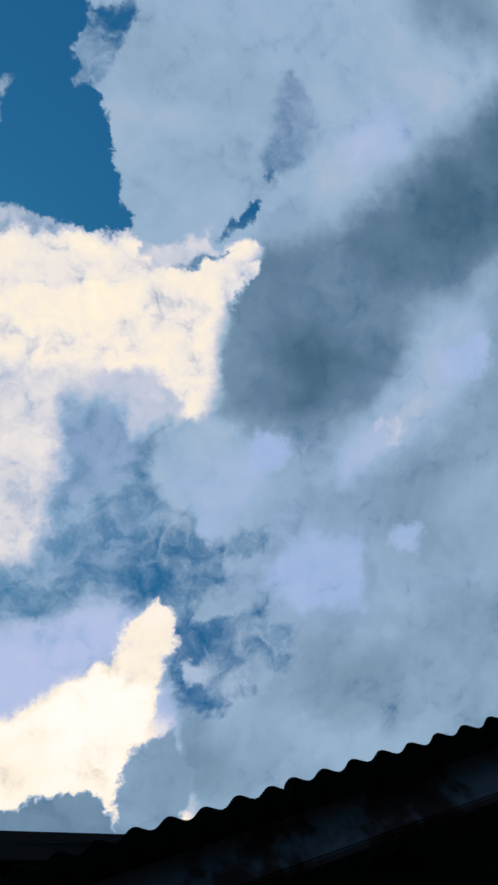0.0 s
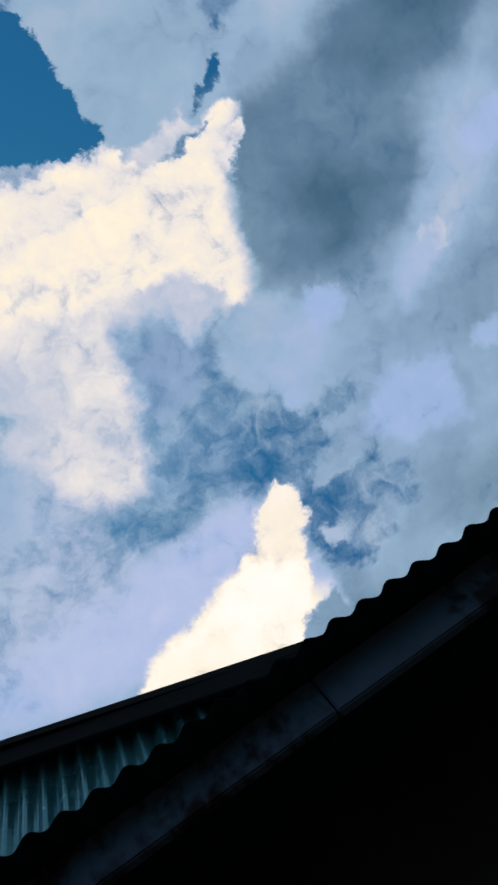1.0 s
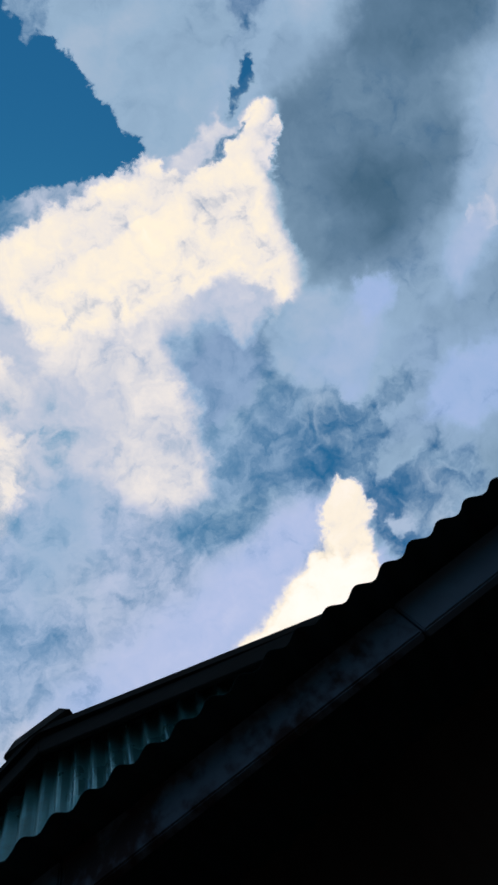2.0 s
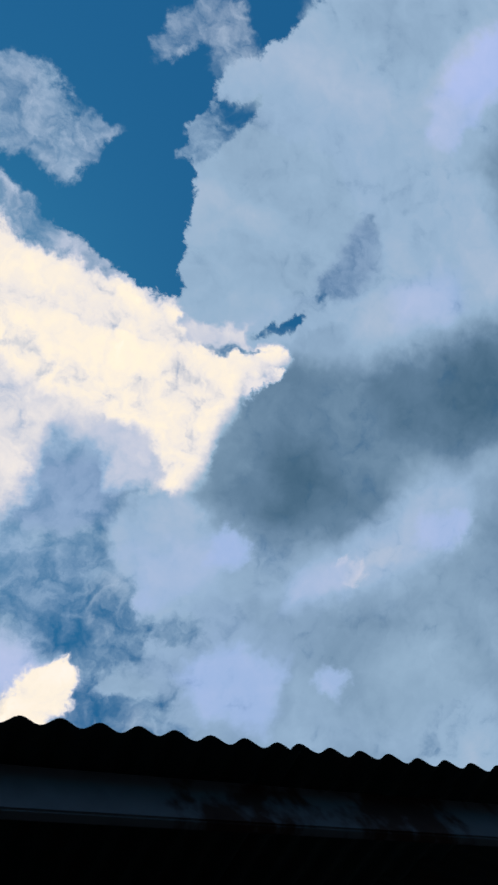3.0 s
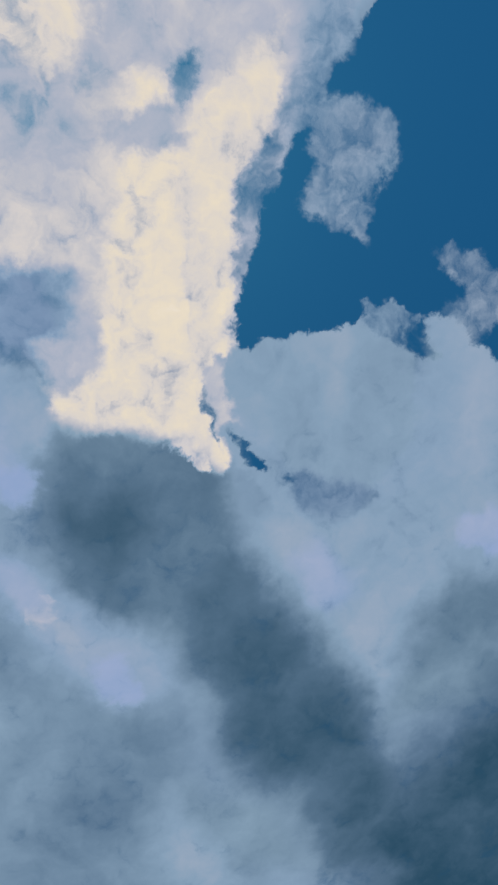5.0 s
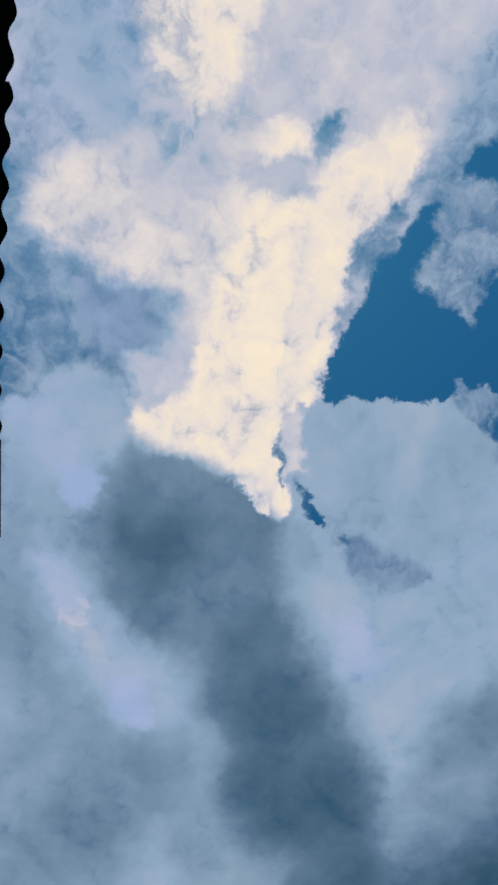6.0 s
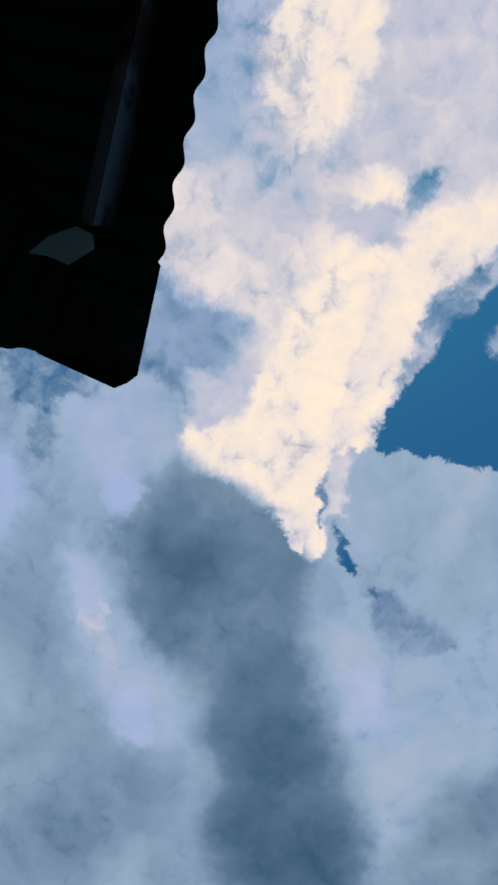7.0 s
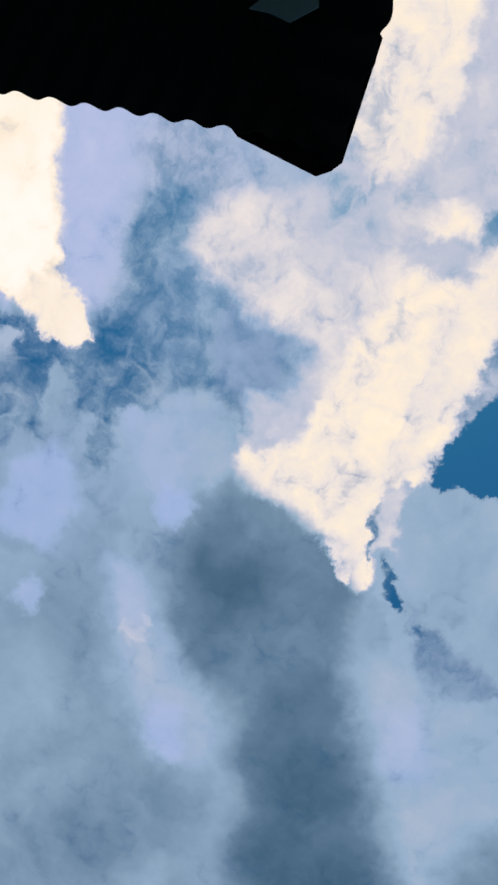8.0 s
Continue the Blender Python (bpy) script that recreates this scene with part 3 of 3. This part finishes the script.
node = [[cloud_point(-reach + 2 * reach * i / steps, -reach + 2 * reach * j / steps) for j in range(steps + 1)] for i in range(steps + 1)]
pieces = [[] for _ in CLOUDS]
for i in range(steps):
    for j in range(steps):
        u, v = -reach + 2 * reach * (i + 0.5) / steps, -reach + 2 * reach * (j + 0.5) / steps
        wu, wv = u + 0.12 * noise.noise(Vector((u * 4, v * 4, 1))), v + 0.12 * noise.noise(Vector((u * 4, v * 4, 7)))
        near = min(range(len(CLOUDS)), key=lambda k: (wu - CLOUDS[k][0]) ** 2 + (wv - CLOUDS[k][1]) ** 2)
        pieces[near].append((i, j))
for (u, v, words), cells in zip(CLOUDS, pieces):
    ids, verts, faces = {}, [], []
    for i, j in cells:
        ring = []
        for key in ((i, j), (i, j + 1), (i + 1, j + 1), (i + 1, j)):
            if key not in ids:
                ids[key] = len(verts)
                verts.append(node[key[0]][key[1]])
            ring.append(ids[key])
        faces.append(tuple(ring))
    tagged(new("cloud", mesh_of("cloud", verts, faces, cloud_mat, True)), words, "cloud", "clouds overhead", kind="structure")

# ---- the house: a small gabled house with a skirt roof round the gable ----
EAVE = 2.91          # height of the eave's crests
PITCH = 0.518        # rise of all slopes per metre
XE, XR = 0.885, -1.87  # eave corner and ridge, across the gable
XL = 2 * XR - XE
CO = 1 / math.sqrt(1 + PITCH * PITCH)
house = tagged(new("house"), "small dark house with teal corrugated metal roof", "house")

# skirt roof sheets, waves across x, running up the slope in y
def skirt_at(s, l, h):
    return (s, l - h * PITCH * CO, EAVE - 0.0095 + l * PITCH + h * CO)


def skirt_span(s):
    return 0.0, max(0.02, min(0.72, XE - s, s - XL))


part("roof_sheet", corrugated("roof_sheet", shaded_teal_metal, skirt_at, -0.022, XE - 0.02, 0.0, 0.076, skirt_span, rng=1), house, "teal corrugated metal roof sheet")
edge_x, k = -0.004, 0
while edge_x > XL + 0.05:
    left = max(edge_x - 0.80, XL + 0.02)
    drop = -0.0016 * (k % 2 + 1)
    part("roof_sheet", corrugated("roof_sheet", shaded_teal_metal, lambda s, l, h, d=drop: skirt_at(s, l, h + d), left, edge_x, -0.056 - 0.76 * k, 0.076, skirt_span, rng=k + 2), house)
    edge_x, k = edge_x - 0.76, k + 1

# main roof, right slope: waves across y, running up the slope in -x
DEPTH = 6.0


def eave_x(y):
    return 0.848 + min(0.17 * max(0.0, y - 0.1), 0.10)


def slope_at(s, l, h):
    return (l + h * PITCH * CO, s, EAVE - 0.012 + (XE - l) * PITCH + h * CO)


def slope_span(s):
    return eave_x(s), (max(XE - s - 0.05, 0.0) if s < 0.44 else XR)


y0, k = 0.03, 0
while y0 < DEPTH:
    y1 = min(y0 + 0.66, DEPTH)
    part("roof_sheet", corrugated("roof_sheet", shaded_teal_metal, lambda s, l, h, d=0.0014 * (k % 2): slope_at(s, l, h + d), y0, y1, 0.244, 0.063, slope_span, depth=0.008, rng=40 + k), house)
    part("roof_sheet", corrugated("roof_sheet", shaded_teal_metal, lambda s, l, h, d=0.0014 * (k % 2): (2 * XR - slope_at(s, l, h + d)[0], *slope_at(s, l, h + d)[1:]), max(y0, 0.46), y1, 0.244, 0.063, lambda s: (XE, XR), depth=0.008, rng=70 + k), house)
    y0, k = y0 + 0.63, k + 1


# hip capping over the corner, folded along the hip
def cap_z(x, y, up):
    return EAVE + up + min(XE - x, y) * PITCH


def hip_cap(flip):
    verts, faces = [], []
    outline = [(0.640, -0.004), (0.852, -0.011), (0.872, 0.004), (XE - 0.42, 0.42), (XE - 0.42 - 0.20, 0.42)]
    other = [(0.872, 0.004), (0.889, 0.026), (0.868, 0.188), (XE - 0.42 + 0.14, 0.60), (XE - 0.42, 0.42)]
    for ring in (outline, other):
        b = len(verts)
        m = len(ring)
        for up in (0.006, 0.003):
            for x, y in ring:
                verts.append((2 * XR - x if flip else x, y, cap_z(x, max(y, 0.0), up)))
        faces.append(tuple(range(b, b + m)))
        faces.append(tuple(range(b + 2 * m - 1, b + m - 1, -1)))
        for i in range(m):
            j = (i + 1) % m
            faces.append((b + i, b + m + i, b + m + j, b + j))
    return mesh_of("hip_cap", verts, faces, black_paint)


part("hip_cap", hip_cap(False), house, "flat dark metal hip capping")
part("hip_cap", hip_cap(True), house)

# verge flashing along the gable's sloping edges, and the cap on the ridge
def verge(side):
    def p(x, y, up):
        return (x if side > 0 else 2 * XR - x, y, EAVE + 0.07 + (XE - x) * PITCH + up)
    x0, x1 = 0.40, XR
    a0, a1 = 0.494, 0.385
    ring0 = [p(x0, a0, 0.0), p(x0, a0, -0.045), p(x0, a0 + 0.004, -0.045), p(x0, a0 + 0.004, -0.005), p(x0, a0 + 0.16, -0.005), p(x0, a0 + 0.16, 0.0)]
    ring1 = [p(x1, a1, 0.0), p(x1, a1, -0.045), p(x1, a1 + 0.004, -0.045), p(x1, a1 + 0.004, -0.005), p(x1, a1 + 0.27, -0.005), p(x1, a1 + 0.27, 0.0)]
    faces = [(i, (i + 1) % 6, 6 + (i + 1) % 6, 6 + i) for i in range(6)] + [(5, 4, 3, 2, 1, 0), (6, 7, 8, 9, 10, 11)]
    return mesh_of("verge_flashing", ring0 + ring1, faces, black_paint)


def barge(side):
    def p(x, y, up):
        return (x if side > 0 else 2 * XR - x, y, EAVE + 0.024 + (XE - x) * PITCH + up)
    c = [p(0.42, 0.466, -0.11), p(XR, 0.410, -0.11), p(XR, 0.430, -0.11), p(0.42, 0.486, -0.11),
         p(0.42, 0.466, 0.0), p(XR, 0.410, 0.0), p(XR, 0.430, 0.0), p(0.42, 0.486, 0.0)]
    return block(c, "barge_board", black_paint, 0.003)


part("barge_board", barge(1), house, "dark stained sloping barge board")
part("barge_board", barge(-1), house)
part("verge_flashing", verge(1), house, "straight dark metal verge flashing")
part("verge_flashing", verge(-1), house)
top = EAVE + 0.07 + (XE - XR) * PITCH
part("ridge_cap", block([(XR - 0.16, 0.38, top - 0.045), (XR + 0.16, 0.38, top - 0.045), (XR + 0.16, DEPTH, top - 0.045), (XR - 0.16, DEPTH, top - 0.045),
                         (XR - 0.11, 0.38, top + 0.03), (XR + 0.11, 0.38, top + 0.03), (XR + 0.11, DEPTH, top + 0.03), (XR - 0.11, DEPTH, top + 0.03)], "ridge_cap", flashing_metal, 0.006), house, "dark metal ridge capping")

# gable cladding: upright corrugated sheets
GY = 0.50
x, k = XR - 2.2, 0
while x < XR + 2.2:
    x1 = min(x + 0.76, XR + 2.2)
    part("cladding_sheet", corrugated("cladding_sheet", clad_metal, lambda s, l, h: (s, GY - h, l), x, x1, 0.0, 0.076,
         lambda s: (EAVE + 0.30, max(EAVE + 0.31, EAVE + 0.05 + (XE - XR - abs(s - XR)) * PITCH)), depth=0.015, rng=100 + k), house, "upright teal corrugated cladding sheet" if k == 0 else "")
    x, k = x + 0.76, k + 1

# fascia boards behind the sheets' edge
x, k = 0.60, 0
rng = random.Random(5)
while x > XL + 0.3:
    w = (1.22, 0.86, 1.40, 1.05, 1.3, 1.2)[k % 6]
    x1 = max(x - w, XL + 0.2)
    lo = -0.135 + rng.uniform(-0.012, 0.012)
    part("fascia_board", box(x1 + 0.004, x, 0.10, 0.122, EAVE + lo, EAVE + 0.022, "fascia_board", board_wood), house, "worn painted wooden fascia board" if k == 0 else "")
    x, k = x1, k + 1

# walls
WX0, WX1, WY0, WY1 = XL + 0.60, XE - 0.60, 0.62, 5.8
part("wall", box(WX0, WX1, WY0, WY0 + 0.12, 0, EAVE + 0.36, "wall", wall_wood), house, "dark stained timber wall")
part("wall", box(WX0, WX1, WY1, WY1 + 0.12, 0, EAVE + 0.36, "wall", wall_wood), house)
part("wall", box(WX1 - 0.12, WX1, WY0 + 0.12, WY1, 0, EAVE + 0.28, "wall", wall_wood), house)
part("wall", box(WX0, WX0 + 0.12, WY0 + 0.12, WY1, 0, EAVE + 0.28, "wall", wall_wood), house)

# an added paler plate imitating light on the sheets' underside, hung under the hip, bent down along its outer edge
ring = [(0.680, 0.221), (0.642, 0.195), (0.612, 0.152), (0.617, 0.120), (0.641, 0.110), (0.680, 0.147), (0.676, 0.185)]
PZ, N = EAVE - 0.058, len(ring)
part("sheet_patch", mesh_of("sheet_patch", [(x, y, PZ + (0.68 - x) * 0.25 + up) for up in (0.0, 0.003) for x, y in ring],
                            [tuple(range(N - 1, -1, -1)), tuple(range(N, 2 * N))] + [(i, (i + 1) % N, N + (i + 1) % N, N + i) for i in range(N)], lit_spot_metal), house, "small added pale teal plate imitating a lit spot of the roof's underside")
# two invented rods that hold the added plate
for x, y in ((0.640, 0.150), (0.664, 0.160)):
    low = PZ + (0.68 - x) * 0.25 + 0.002
    part("patch_hanger", box(x - 0.004, x + 0.004, y - 0.004, y + 0.004, low, EAVE + min(XE - x, y) * PITCH - 0.012, "patch_hanger", black_paint, 0.001), house)
